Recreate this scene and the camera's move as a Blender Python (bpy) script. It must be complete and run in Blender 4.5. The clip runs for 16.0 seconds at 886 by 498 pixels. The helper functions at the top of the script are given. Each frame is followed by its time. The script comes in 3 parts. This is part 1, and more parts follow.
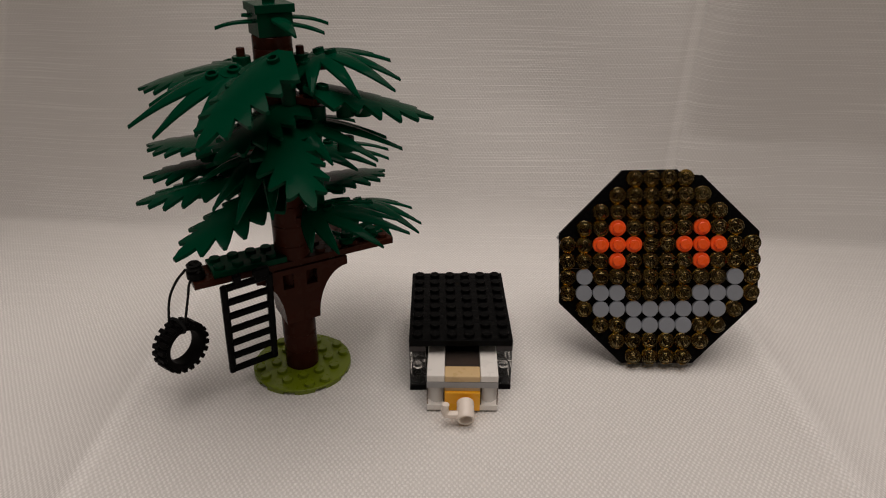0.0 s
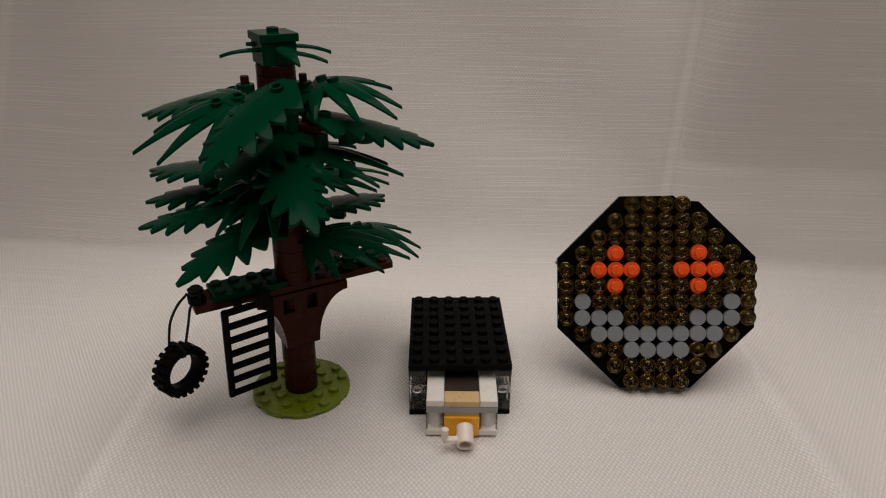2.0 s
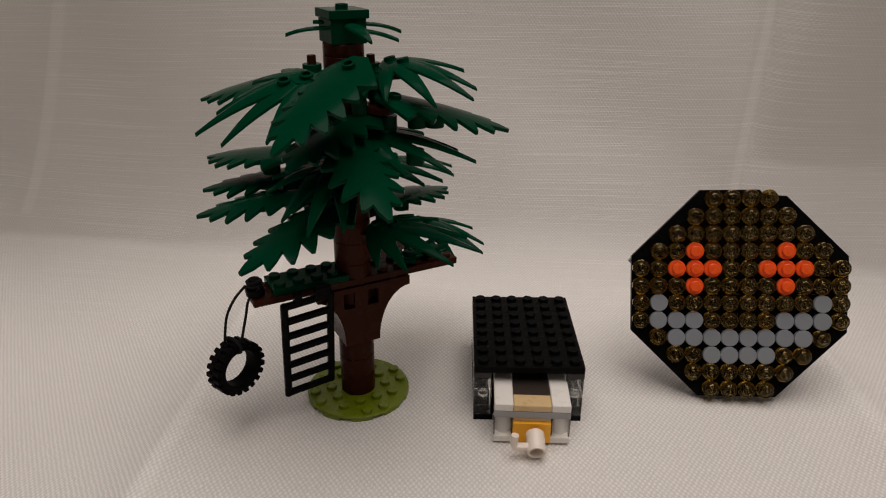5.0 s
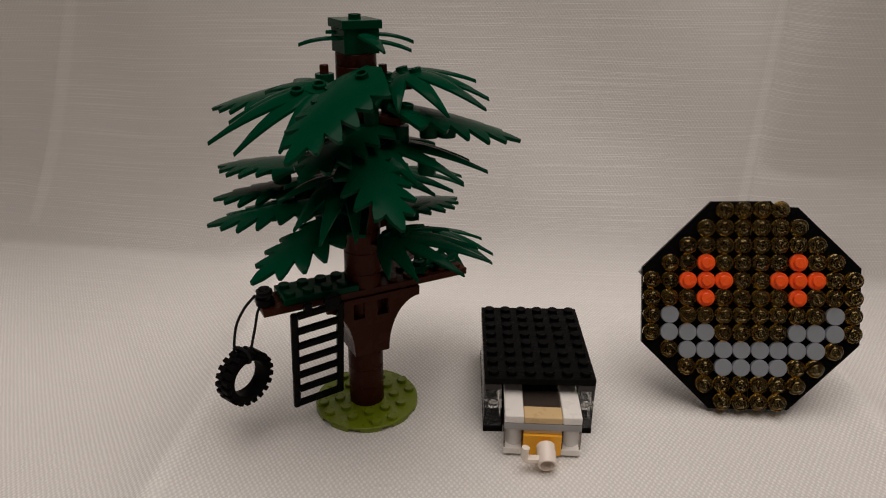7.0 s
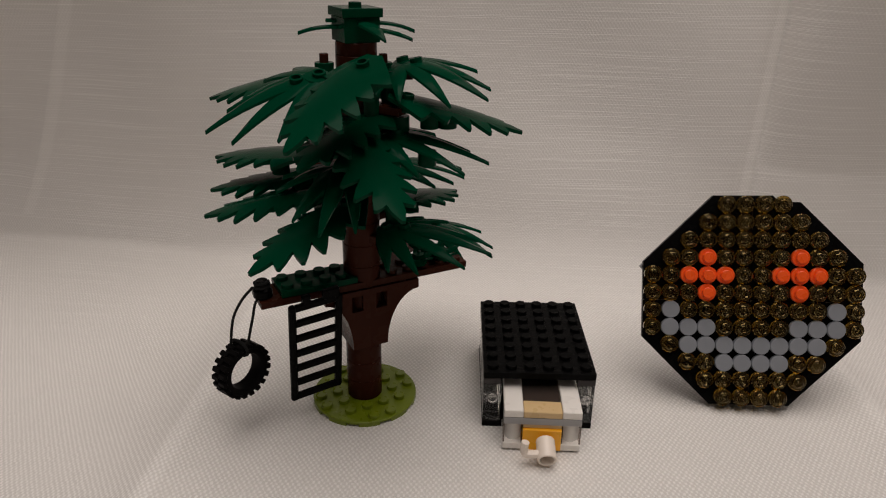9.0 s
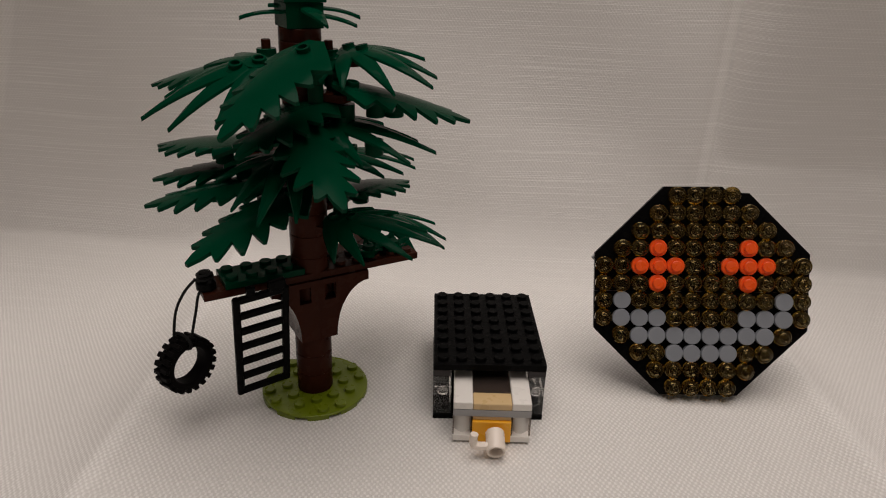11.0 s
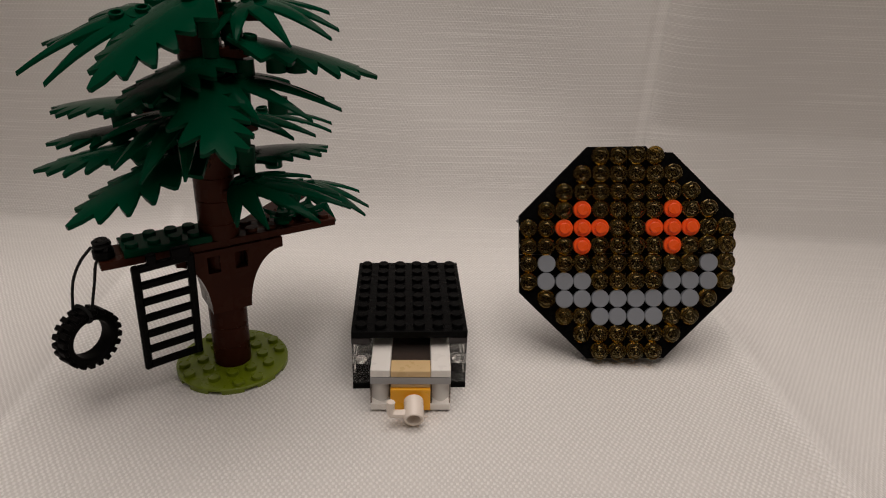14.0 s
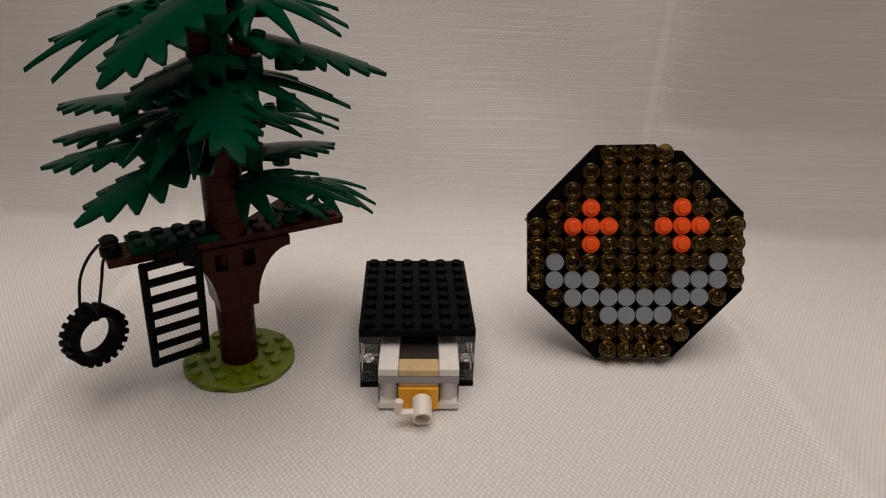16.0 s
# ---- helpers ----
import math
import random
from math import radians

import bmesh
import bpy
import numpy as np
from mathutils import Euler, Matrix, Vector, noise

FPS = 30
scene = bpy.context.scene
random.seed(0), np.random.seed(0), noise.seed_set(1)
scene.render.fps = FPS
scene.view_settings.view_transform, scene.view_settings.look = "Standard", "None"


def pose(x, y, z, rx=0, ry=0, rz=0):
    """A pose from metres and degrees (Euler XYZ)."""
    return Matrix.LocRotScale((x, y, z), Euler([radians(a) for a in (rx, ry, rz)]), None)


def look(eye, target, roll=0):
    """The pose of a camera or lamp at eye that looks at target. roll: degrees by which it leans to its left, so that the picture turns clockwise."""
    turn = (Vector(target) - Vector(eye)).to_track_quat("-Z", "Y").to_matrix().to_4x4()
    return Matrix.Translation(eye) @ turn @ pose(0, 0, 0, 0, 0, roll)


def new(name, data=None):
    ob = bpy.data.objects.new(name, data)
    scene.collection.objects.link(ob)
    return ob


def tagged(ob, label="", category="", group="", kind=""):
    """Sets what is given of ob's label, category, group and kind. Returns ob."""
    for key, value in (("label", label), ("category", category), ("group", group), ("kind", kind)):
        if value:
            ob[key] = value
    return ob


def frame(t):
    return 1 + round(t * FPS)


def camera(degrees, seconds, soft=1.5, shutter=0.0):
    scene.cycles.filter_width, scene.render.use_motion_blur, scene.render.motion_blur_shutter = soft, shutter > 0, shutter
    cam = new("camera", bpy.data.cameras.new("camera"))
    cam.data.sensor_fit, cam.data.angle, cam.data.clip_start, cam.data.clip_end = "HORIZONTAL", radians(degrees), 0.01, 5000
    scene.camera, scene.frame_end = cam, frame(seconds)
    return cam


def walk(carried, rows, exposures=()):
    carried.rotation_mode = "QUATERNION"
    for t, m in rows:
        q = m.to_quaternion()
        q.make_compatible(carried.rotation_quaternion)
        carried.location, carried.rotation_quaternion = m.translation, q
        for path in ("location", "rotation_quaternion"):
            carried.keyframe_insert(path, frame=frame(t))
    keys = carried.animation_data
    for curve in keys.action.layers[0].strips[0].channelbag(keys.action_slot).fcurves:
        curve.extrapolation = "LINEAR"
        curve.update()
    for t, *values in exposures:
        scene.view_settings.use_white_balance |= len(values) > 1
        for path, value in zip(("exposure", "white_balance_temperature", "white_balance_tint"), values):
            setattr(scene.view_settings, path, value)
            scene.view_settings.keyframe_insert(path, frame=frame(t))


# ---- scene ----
cam = camera(65.9, 16.0, soft=1.1)
PATH = [
    (0, (-0.01133, -0.26068, 0.20874), (0.00935, 1.5216, -0.69849), 0.03),
    (0.5, (-0.01175, -0.25933, 0.20843), (0.01434, 1.52031, -0.70382), 0.31),
    (1, (-0.01257, -0.2589, 0.20731), (0.01489, 1.52132, -0.70378), 0.38),
    (1.5, (-0.01379, -0.26057, 0.20854), (0.02076, 1.53972, -0.66195), 0.38),
    (2, (-0.01355, -0.26215, 0.21151), (0.02197, 1.54699, -0.64038), 0.39),
    (2.5, (-0.01455, -0.26065, 0.2092), (0.01393, 1.55015, -0.63944), 0.29),
    (3, (-0.01847, -0.25646, 0.20603), (-0.0139, 1.54994, -0.65239), 0.27),
    (3.5, (-0.02232, -0.25561, 0.20382), (0.00022, 1.5619, -0.63052), 0.55),
    (4, (-0.02627, -0.25162, 0.1997), (-0.04531, 1.56587, -0.63478), 0.07),
    (6.5, (-0.03373, -0.2481, 0.19642), (-0.09076, 1.58468, -0.6021), -0.02),
    (7, (-0.03461, -0.24816, 0.19631), (-0.08925, 1.58651, -0.59805), 0.15),
    (7.5, (-0.03498, -0.24814, 0.19499), (-0.09253, 1.58767, -0.59654), 0.13),
    (8, (-0.03622, -0.24664, 0.19457), (-0.08828, 1.58355, -0.61022), 0.39),
    (10.5, (-0.03471, -0.24549, 0.19195), (-0.05579, 1.586, -0.61128), 1.04),
    (11, (-0.02604, -0.24359, 0.19089), (0.00832, 1.58202, -0.62519), 1.54),
    (11.5, (-0.00844, -0.24196, 0.1871), (0.10157, 1.5765, -0.63819), 1.78),
    (12, (0.00279, -0.24246, 0.18425), (0.14953, 1.5716, -0.645), 1.82),
    (12.5, (0.00356, -0.2404, 0.18021), (0.13362, 1.56401, -0.67254), 1.45),
    (13, (0.00135, -0.24064, 0.17922), (0.12369, 1.5679, -0.66588), 1.54),
    (13.5, (-0.00231, -0.23944, 0.18038), (0.11237, 1.56613, -0.67212), 1.64),
    (14, (-0.00287, -0.24009, 0.17864), (0.11541, 1.56791, -0.66821), 1.52),
    (14.5, (-0.00375, -0.23911, 0.17952), (0.11337, 1.56451, -0.67678), 1.70),
    (15, (-0.00491, -0.2395, 0.17919), (0.10843, 1.56763, -0.67017), 1.64),
    (15.5, (-0.005, -0.23899, 0.17843), (0.1078, 1.56734, -0.67271), 1.60),
    (16, (-0.00559, -0.23812, 0.17863), (0.10832, 1.56553, -0.67804), 1.62),
]
walk(cam, [(t, look(eye, target, roll)) for t, eye, target, roll in PATH], [(0, -0.10), (2.0, -0.09), (3.5, -0.03), (7, 0.0), (16, 0.0)])

# ---- light ----
world = bpy.data.worlds.new("room_air")
scene.world = world
world.use_nodes = True
world.node_tree.nodes["Background"].inputs["Color"].default_value = (1.0, 0.93, 0.86, 1)
world.node_tree.nodes["Background"].inputs["Strength"].default_value = 0.03


def lamp(name, eye, target, size, watts, color):
    data = bpy.data.lights.new(name, "AREA")
    data.shape, data.size, data.energy, data.color = "DISK", size, watts, color
    ob = new(name, data)
    ob.matrix_world = look(eye, target)
    return ob


lamp("ceiling_lamp", (0.13, -0.17, 2.25), (0.03, 0.05, 0.0), 2.4, 45.0, (0.97, 0.87, 0.815))

# ---- materials ----
MM = 0.001


def material(name, color, rough=0.3, spec=0.5, transmission=0.0, ior=1.5, grain=0.0, grain_scale=900.0, wear=0.0, coat=0.0):
    """A moulded plastic or other plain stuff, with a fine relief and faint smudges in its gloss."""
    m = bpy.data.materials.new(name)
    m.use_nodes = True
    nt = m.node_tree
    b = nt.nodes["Principled BSDF"]
    b.inputs["Base Color"].default_value = (*color, 1)
    b.inputs["Roughness"].default_value = rough
    b.inputs["Specular IOR Level"].default_value = spec
    b.inputs["Transmission Weight"].default_value = transmission
    b.inputs["IOR"].default_value = ior
    b.inputs["Coat Weight"].default_value = coat
    tc = nt.nodes.new("ShaderNodeTexCoord")
    info = nt.nodes.new("ShaderNodeObjectInfo")
    if wear:
        n = nt.nodes.new("ShaderNodeTexNoise")
        n.inputs["Scale"].default_value, n.inputs["Detail"].default_value = 140.0, 6.0
        nt.links.new(tc.outputs["Object"], n.inputs["Vector"])
        mix = nt.nodes.new("ShaderNodeMix")
        mix.data_type = "RGBA"
        mix.inputs["A"].default_value = (*[c * (1 - wear) for c in color], 1)
        mix.inputs["B"].default_value = (*[min(1, c * (1 + wear)) for c in color], 1)
        add = nt.nodes.new("ShaderNodeMath")
        add.operation = "MULTIPLY_ADD"
        add.inputs[1].default_value = 0.35
        nt.links.new(info.outputs["Random"], add.inputs[0])
        nt.links.new(n.outputs["Fac"], add.inputs[2])
        sub = nt.nodes.new("ShaderNodeMath")
        sub.operation = "SUBTRACT"
        sub.use_clamp = True
        sub.inputs[1].default_value = 0.17
        nt.links.new(add.outputs[0], sub.inputs[0])
        nt.links.new(sub.outputs[0], mix.inputs["Factor"])
        nt.links.new(mix.outputs["Result"], b.inputs["Base Color"])
        ramp = nt.nodes.new("ShaderNodeMapRange")
        ramp.inputs["From Min"].default_value, ramp.inputs["From Max"].default_value = 0.35, 0.7
        ramp.inputs["To Min"].default_value, ramp.inputs["To Max"].default_value = rough * 0.8, rough * 1.35
        nt.links.new(n.outputs["Fac"], ramp.inputs["Value"])
        nt.links.new(ramp.outputs["Result"], b.inputs["Roughness"])
    if grain:
        g = nt.nodes.new("ShaderNodeTexNoise")
        g.inputs["Scale"].default_value, g.inputs["Detail"].default_value = grain_scale, 3.0
        nt.links.new(tc.outputs["Object"], g.inputs["Vector"])
        bump = nt.nodes.new("ShaderNodeBump")
        bump.inputs["Strength"].default_value, bump.inputs["Distance"].default_value = grain, 0.0002
        nt.links.new(g.outputs["Fac"], bump.inputs["Height"])
        nt.links.new(bump.outputs["Normal"], b.inputs["Normal"])
    return m


def cloth_material():
    """White table linen: a fine basket weave with long, thicker slub threads running across it."""
    m = bpy.data.materials.new("white_linen")
    m.use_nodes = True
    nt = m.node_tree
    b = nt.nodes["Principled BSDF"]
    b.inputs["Roughness"].default_value = 0.85
    b.inputs["Specular IOR Level"].default_value = 0.15
    b.inputs["Sheen Weight"].default_value = 0.15
    uv = nt.nodes.new("ShaderNodeUVMap")

    def stretched(sx, sy, scale, detail):
        mp = nt.nodes.new("ShaderNodeMapping")
        mp.inputs["Scale"].default_value = (sx, sy, 1)
        nt.links.new(uv.outputs["UV"], mp.inputs["Vector"])
        n = nt.nodes.new("ShaderNodeTexNoise")
        n.inputs["Scale"].default_value, n.inputs["Detail"].default_value = scale, detail
        nt.links.new(mp.outputs["Vector"], n.inputs["Vector"])
        return n.outputs["Fac"]

    def wave(direction, scale):
        w = nt.nodes.new("ShaderNodeTexWave")
        w.bands_direction = direction
        w.inputs["Scale"].default_value = scale
        w.inputs["Distortion"].default_value = 1.8
        w.inputs["Detail"].default_value = 2.0
        w.inputs["Detail Scale"].default_value = 3.0
        nt.links.new(uv.outputs["UV"], w.inputs["Vector"])
        return w.outputs["Fac"]

    def math_node(op, a, c):
        n = nt.nodes.new("ShaderNodeMath")
        n.operation = op
        for i, v in enumerate((a, c)):
            if isinstance(v, (int, float)):
                n.inputs[i].default_value = v
            else:
                nt.links.new(v, n.inputs[i])
        return n.outputs[0]

    weave = math_node("ADD", math_node("MULTIPLY", math_node("SUBTRACT", wave("X", 143.0), 0.5), math_node("MULTIPLY", math_node("SUBTRACT", wave("Y", 104.0), 0.5), 2.0)), 0.5)
    patchy = stretched(60.0, 45.0, 1.0, 3.0)
    weave = math_node("ADD", math_node("MULTIPLY", math_node("SUBTRACT", weave, 0.5), math_node("MULTIPLY", patchy, 1.7)), 0.5)
    dots = nt.nodes.new("ShaderNodeMapRange")
    dots.interpolation_type = "SMOOTHSTEP"
    dots.inputs["From Min"].default_value, dots.inputs["From Max"].default_value = 0.30, 0.86
    nt.links.new(weave, dots.inputs["Value"])
    weave = dots.outputs["Result"]
    slub = stretched(9.0, 1500.0, 1.0, 2.0)
    slub_thin = nt.nodes.new("ShaderNodeMapRange")
    slub_thin.inputs["From Min"].default_value, slub_thin.inputs["From Max"].default_value = 0.53, 0.64
    nt.links.new(slub, slub_thin.inputs["Value"])
    # draped-up part: raking light is put into the tone, slubs stronger, weave fainter
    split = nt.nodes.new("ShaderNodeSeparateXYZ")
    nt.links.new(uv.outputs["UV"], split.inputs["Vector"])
    drape_light = nt.nodes.new("ShaderNodeMapRange")
    drape_light.inputs["From Min"].default_value, drape_light.inputs["From Max"].default_value = 0.05, 0.20
    nt.links.new(split.outputs["Y"], drape_light.inputs["Value"])
    flat = math_node("SUBTRACT", 1.0, math_node("MULTIPLY", drape_light.outputs["Result"], 0.74))
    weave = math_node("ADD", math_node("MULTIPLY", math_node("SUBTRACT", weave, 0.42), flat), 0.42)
    slub_tone = math_node("MULTIPLY", slub_thin.outputs["Result"], math_node("ADD", math_node("MULTIPLY", drape_light.outputs["Result"], 0.26), 0.06))
    # pressed fold lines: light caught along the creases is painted as paler tone
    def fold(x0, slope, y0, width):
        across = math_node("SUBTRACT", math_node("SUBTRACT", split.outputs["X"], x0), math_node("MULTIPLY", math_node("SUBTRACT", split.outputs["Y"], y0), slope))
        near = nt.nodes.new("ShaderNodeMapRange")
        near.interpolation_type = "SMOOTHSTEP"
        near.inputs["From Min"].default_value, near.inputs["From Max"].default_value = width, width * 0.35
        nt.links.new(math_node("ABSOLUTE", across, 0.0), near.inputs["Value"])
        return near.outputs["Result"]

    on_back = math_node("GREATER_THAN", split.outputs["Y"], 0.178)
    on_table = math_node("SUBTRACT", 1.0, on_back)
    fold_light = math_node("ADD", math_node("MULTIPLY", on_table, math_node("ADD", math_node("MULTIPLY", fold(0.1555, 0.01, 0.03, 0.0085), 0.18), math_node("MULTIPLY", fold(-0.153, 0.02, 0.0, 0.0055), 0.16))),
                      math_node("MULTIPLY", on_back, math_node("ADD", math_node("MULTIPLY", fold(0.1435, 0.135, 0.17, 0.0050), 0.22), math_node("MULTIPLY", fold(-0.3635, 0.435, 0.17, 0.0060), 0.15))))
    cloud = stretched(7.0, 7.0, 1.0, 4.0)
    tone = math_node("ADD", math_node("MULTIPLY", weave, 0.58), math_node("ADD", math_node("ADD", slub_tone, fold_light), math_node("MULTIPLY", cloud, 0.25)))
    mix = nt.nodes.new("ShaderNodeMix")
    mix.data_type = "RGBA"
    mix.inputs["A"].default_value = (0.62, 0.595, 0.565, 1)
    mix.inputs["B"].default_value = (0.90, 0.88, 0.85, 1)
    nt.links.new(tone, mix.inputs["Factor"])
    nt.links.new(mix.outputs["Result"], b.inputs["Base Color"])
    bump = nt.nodes.new("ShaderNodeBump")
    bump.inputs["Strength"].default_value, bump.inputs["Distance"].default_value = 0.6, 0.0005
    nt.links.new(math_node("ADD", weave, slub_tone), bump.inputs["Height"])
    nt.links.new(bump.outputs["Normal"], b.inputs["Normal"])
    return m


LINEN = cloth_material()
PLASTER = material("room_plaster", (0.20, 0.19, 0.18), 0.9, 0.2, wear=0.06)
BLACK = material("black_plastic", (0.0035, 0.0035, 0.0035), 0.25, 0.06, wear=0.15, grain=0.05, ior=1.33)
RUBBER = material("black_rubber", (0.005, 0.0045, 0.0045), 0.5, 0.06, grain=0.2, wear=0.2, ior=1.33)
STRING = material("black_string", (0.008, 0.008, 0.008), 0.8, 0.2, grain=0.5, grain_scale=2500.0)
GREEN = material("dark_green_plastic", (0.0, 0.036, 0.016), 0.17, 0.13, wear=0.12, grain=0.06, ior=1.24)
BROWN = material("reddish_brown_plastic", (0.043, 0.0118, 0.0060), 0.25, 0.10, wear=0.15, grain=0.05, ior=1.33)
LIME = material("lime_plastic", (0.145, 0.192, 0.005), 0.30, 0.45, wear=0.08, grain=0.05)
ORANGE = material("neon_orange_plastic", (0.92, 0.10, 0.012), 0.28, 0.45, wear=0.06)
GREY = material("flat_grey_plastic", (0.235, 0.25, 0.275), 0.38, 0.4, wear=0.07, grain=0.04)
PALE_GREY = material("pale_grey_plastic", (0.33, 0.33, 0.33), 0.35, 0.4, wear=0.06)
WHITE = material("white_plastic", (0.80, 0.77, 0.72), 0.3, 0.45, wear=0.03)
CREAM = material("cream_plastic", (0.82, 0.73, 0.64), 0.3, 0.45, wear=0.03)
TAN = material("tan_plastic", (0.62, 0.44, 0.22), 0.32, 0.45, wear=0.05)
AMBER = material("light_orange_plastic", (0.95, 0.45, 0.02), 0.3, 0.45, wear=0.05)
CLEAR = material("clear_plastic", (0.97, 0.97, 0.96), 0.03, 0.5, transmission=0.98, ior=1.12)
CLOUDY = material("cloudy_clear_plastic", (0.88, 0.86, 0.82), 0.12, 0.5, transmission=0.40, ior=1.15)
SMOKE = material("smoke_plastic", (0.36, 0.31, 0.28), 0.06, 0.5, transmission=0.97, ior=1.08)
SMOKE_TILE = material("smoke_tile_plastic", (0.33, 0.265, 0.23), 0.08, 0.4, transmission=0.93, ior=1.12)
SMOKE_DARK = material("dark_smoke_plastic", (0.10, 0.09, 0.09), 0.15, 0.4, transmission=0.45, ior=1.2)
YELLOW_CLEAR = material("clear_yellow_plastic", (0.34, 0.20, 0.03), 0.05, 0.9, transmission=1.0, ior=1.75)

YELLOW_CLEAR.node_tree.nodes["Principled BSDF"].inputs["Specular Tint"].default_value = (1.0, 0.80, 0.38, 1)

# ---- mesh helpers ----


def empty(name, m, label, category, group="", kind=""):
    ob = new(name)
    ob.empty_display_size = 0.01
    ob.matrix_world = m
    return tagged(ob, label, category, group, kind)


def mesh_of(bm, mat, smooth=True):
    me = bpy.data.meshes.new("mesh")
    bmesh.ops.recalc_face_normals(bm, faces=bm.faces)
    bm.to_mesh(me)
    bm.free()
    me.materials.append(mat)
    if smooth:
        me.shade_smooth()
        me.set_sharp_from_angle(angle=radians(32))
    return me


def part(name, bm, mat, parent, label="", m=None):
    """One bmesh (or a shared mesh) as one mesh object under a thing or a part."""
    me = bm if isinstance(bm, bpy.types.Mesh) else mesh_of(bm, mat)
    ob = new(name, me)
    ob.parent = parent
    if m is not None:
        ob.matrix_basis = m
    if label:
        tagged(ob, label)
    return ob


def add_box(bm, x0, x1, y0, y1, z0, z1, bevel=0.0002):
    made = bmesh.ops.create_cube(bm, size=1.0, matrix=Matrix.Translation(((x0 + x1) / 2, (y0 + y1) / 2, (z0 + z1) / 2)) @ Matrix.Diagonal((x1 - x0, y1 - y0, z1 - z0, 1)))
    if bevel:
        edges = list({e for v in made["verts"] for e in v.link_edges})
        bmesh.ops.bevel(bm, geom=edges, offset=bevel, segments=1, affect="EDGES")
    return bm


def add_lathe(bm, profile, m=None, segments=24):
    """A turned body about z from (radius, height) pairs; a radius of 0 closes an end."""
    m = m or Matrix()
    rings = []
    for r, z in profile:
        if r <= 0:
            rings.append([bm.verts.new(m @ Vector((0, 0, z)))])
        else:
            rings.append([bm.verts.new(m @ Vector((r * math.cos(2 * math.pi * i / segments), r * math.sin(2 * math.pi * i / segments), z))) for i in range(segments)])
    for a, b in zip(rings, rings[1:]):
        for i in range(segments):
            j = (i + 1) % segments
            if len(a) == 1 and len(b) > 1:
                bm.faces.new((a[0], b[i], b[j]))
            elif len(b) == 1 and len(a) > 1:
                bm.faces.new((a[i], b[0], a[j]))
            elif len(a) > 1:
                bm.faces.new((a[i], b[i], b[j], a[j]))
    return bm


STUD = [(2.42 * MM, -0.1 * MM), (2.42 * MM, 1.5 * MM), (2.25 * MM, 1.7 * MM), (0, 1.7 * MM)]
HOLLOW_STUD = [(2.42 * MM, -0.1 * MM), (2.42 * MM, 1.55 * MM), (2.25 * MM, 1.7 * MM), (1.65 * MM, 1.7 * MM), (1.6 * MM, 0.2 * MM), (0, 0.2 * MM)]


def add_prism(bm, outline, z0, z1, bevel=0.0002, m=None):
    """A flat body with the given outline in x and y."""
    m = m or Matrix()
    low = [bm.verts.new(m @ Vector((x, y, z0))) for x, y in outline]
    top = [bm.verts.new(m @ Vector((x, y, z1))) for x, y in outline]
    faces = [bm.faces.new(low[::-1]), bm.faces.new(top)]
    n = len(outline)
    faces += [bm.faces.new((low[i], low[(i + 1) % n], top[(i + 1) % n], top[i])) for i in range(n)]
    if bevel:
        bmesh.ops.bevel(bm, geom=list({e for f in faces[:2] for e in f.edges}), offset=bevel, segments=1, affect="EDGES")
    return bm


def tube(name, points, radius, mat, parent, label="", ripple=0.0):
    """A round cord along the points, joined into a mesh of rings."""
    bm = bmesh.new()
    pts = [Vector(p) for p in points]
    rings = []
    for i, p in enumerate(pts):
        d = (pts[min(i + 1, len(pts) - 1)] - pts[max(i - 1, 0)]).normalized()
        q = d.to_track_quat("Z", "Y")
        r = radius * (1 + ripple * (i % 2))
        rings.append([bm.verts.new(p + q @ Vector((r * math.cos(a * math.pi / 4), r * math.sin(a * math.pi / 4), 0))) for a in range(8)])
    for a, b in zip(rings, rings[1:]):
        for i in range(8):
            bm.faces.new((a[i], a[(i + 1) % 8], b[(i + 1) % 8], b[i]))
    bm.faces.new(rings[0][::-1])
    bm.faces.new(rings[-1])
    return part(name, bm, mat, parent, label)


def spline(points, n):
    """A smooth run of points through the given ones."""
    p = [Vector(q) for q in points]
    p = [2 * p[0] - p[1]] + p + [2 * p[-1] - p[-2]]
    out = []
    for i in range(1, len(p) - 2):
        for k in range(n):
            t = k / n
            out.append(0.5 * (2 * p[i] + (p[i + 1] - p[i - 1]) * t + (2 * p[i - 1] - 5 * p[i] + 4 * p[i + 1] - p[i + 2]) * t * t + (3 * p[i] - p[i - 1] - 3 * p[i + 1] + p[i + 2]) * t ** 3))
    out.append(p[-2])
    return out


# ---- setting: linen over a table and up a back, in a plain room ----


def seam(x):
    """How far back the linen turns up, at x."""
    return float(np.interp(x, [-0.8, -0.39, -0.27, -0.20, 0.01, 0.24, 0.31, 0.8], [0.26, 0.226, 0.209, 0.196, 0.177, 0.166, 0.160, 0.15]))


def bend(x):
    return float(np.interp(x, [-0.8, -0.25, -0.12, 0.0, 0.10, 0.155, 0.8], [0.005, 0.007, 0.03, 0.060, 0.055, 0.012, 0.006]))


def settle(x):
    """The linen falls away a little outside its two long fold creases."""
    def past(d):
        return math.sqrt(d * d + 0.004 ** 2) * 0.5 + d * 0.5
    return -0.0075 * (1 - math.exp(-past(-0.157 - x) / 0.045)) - 0.0060 * (1 - math.exp(-past(x - 0.156) / 0.045)) + 0.0006


def ridge(d, width):
    return math.exp(-(d / width) ** 2)


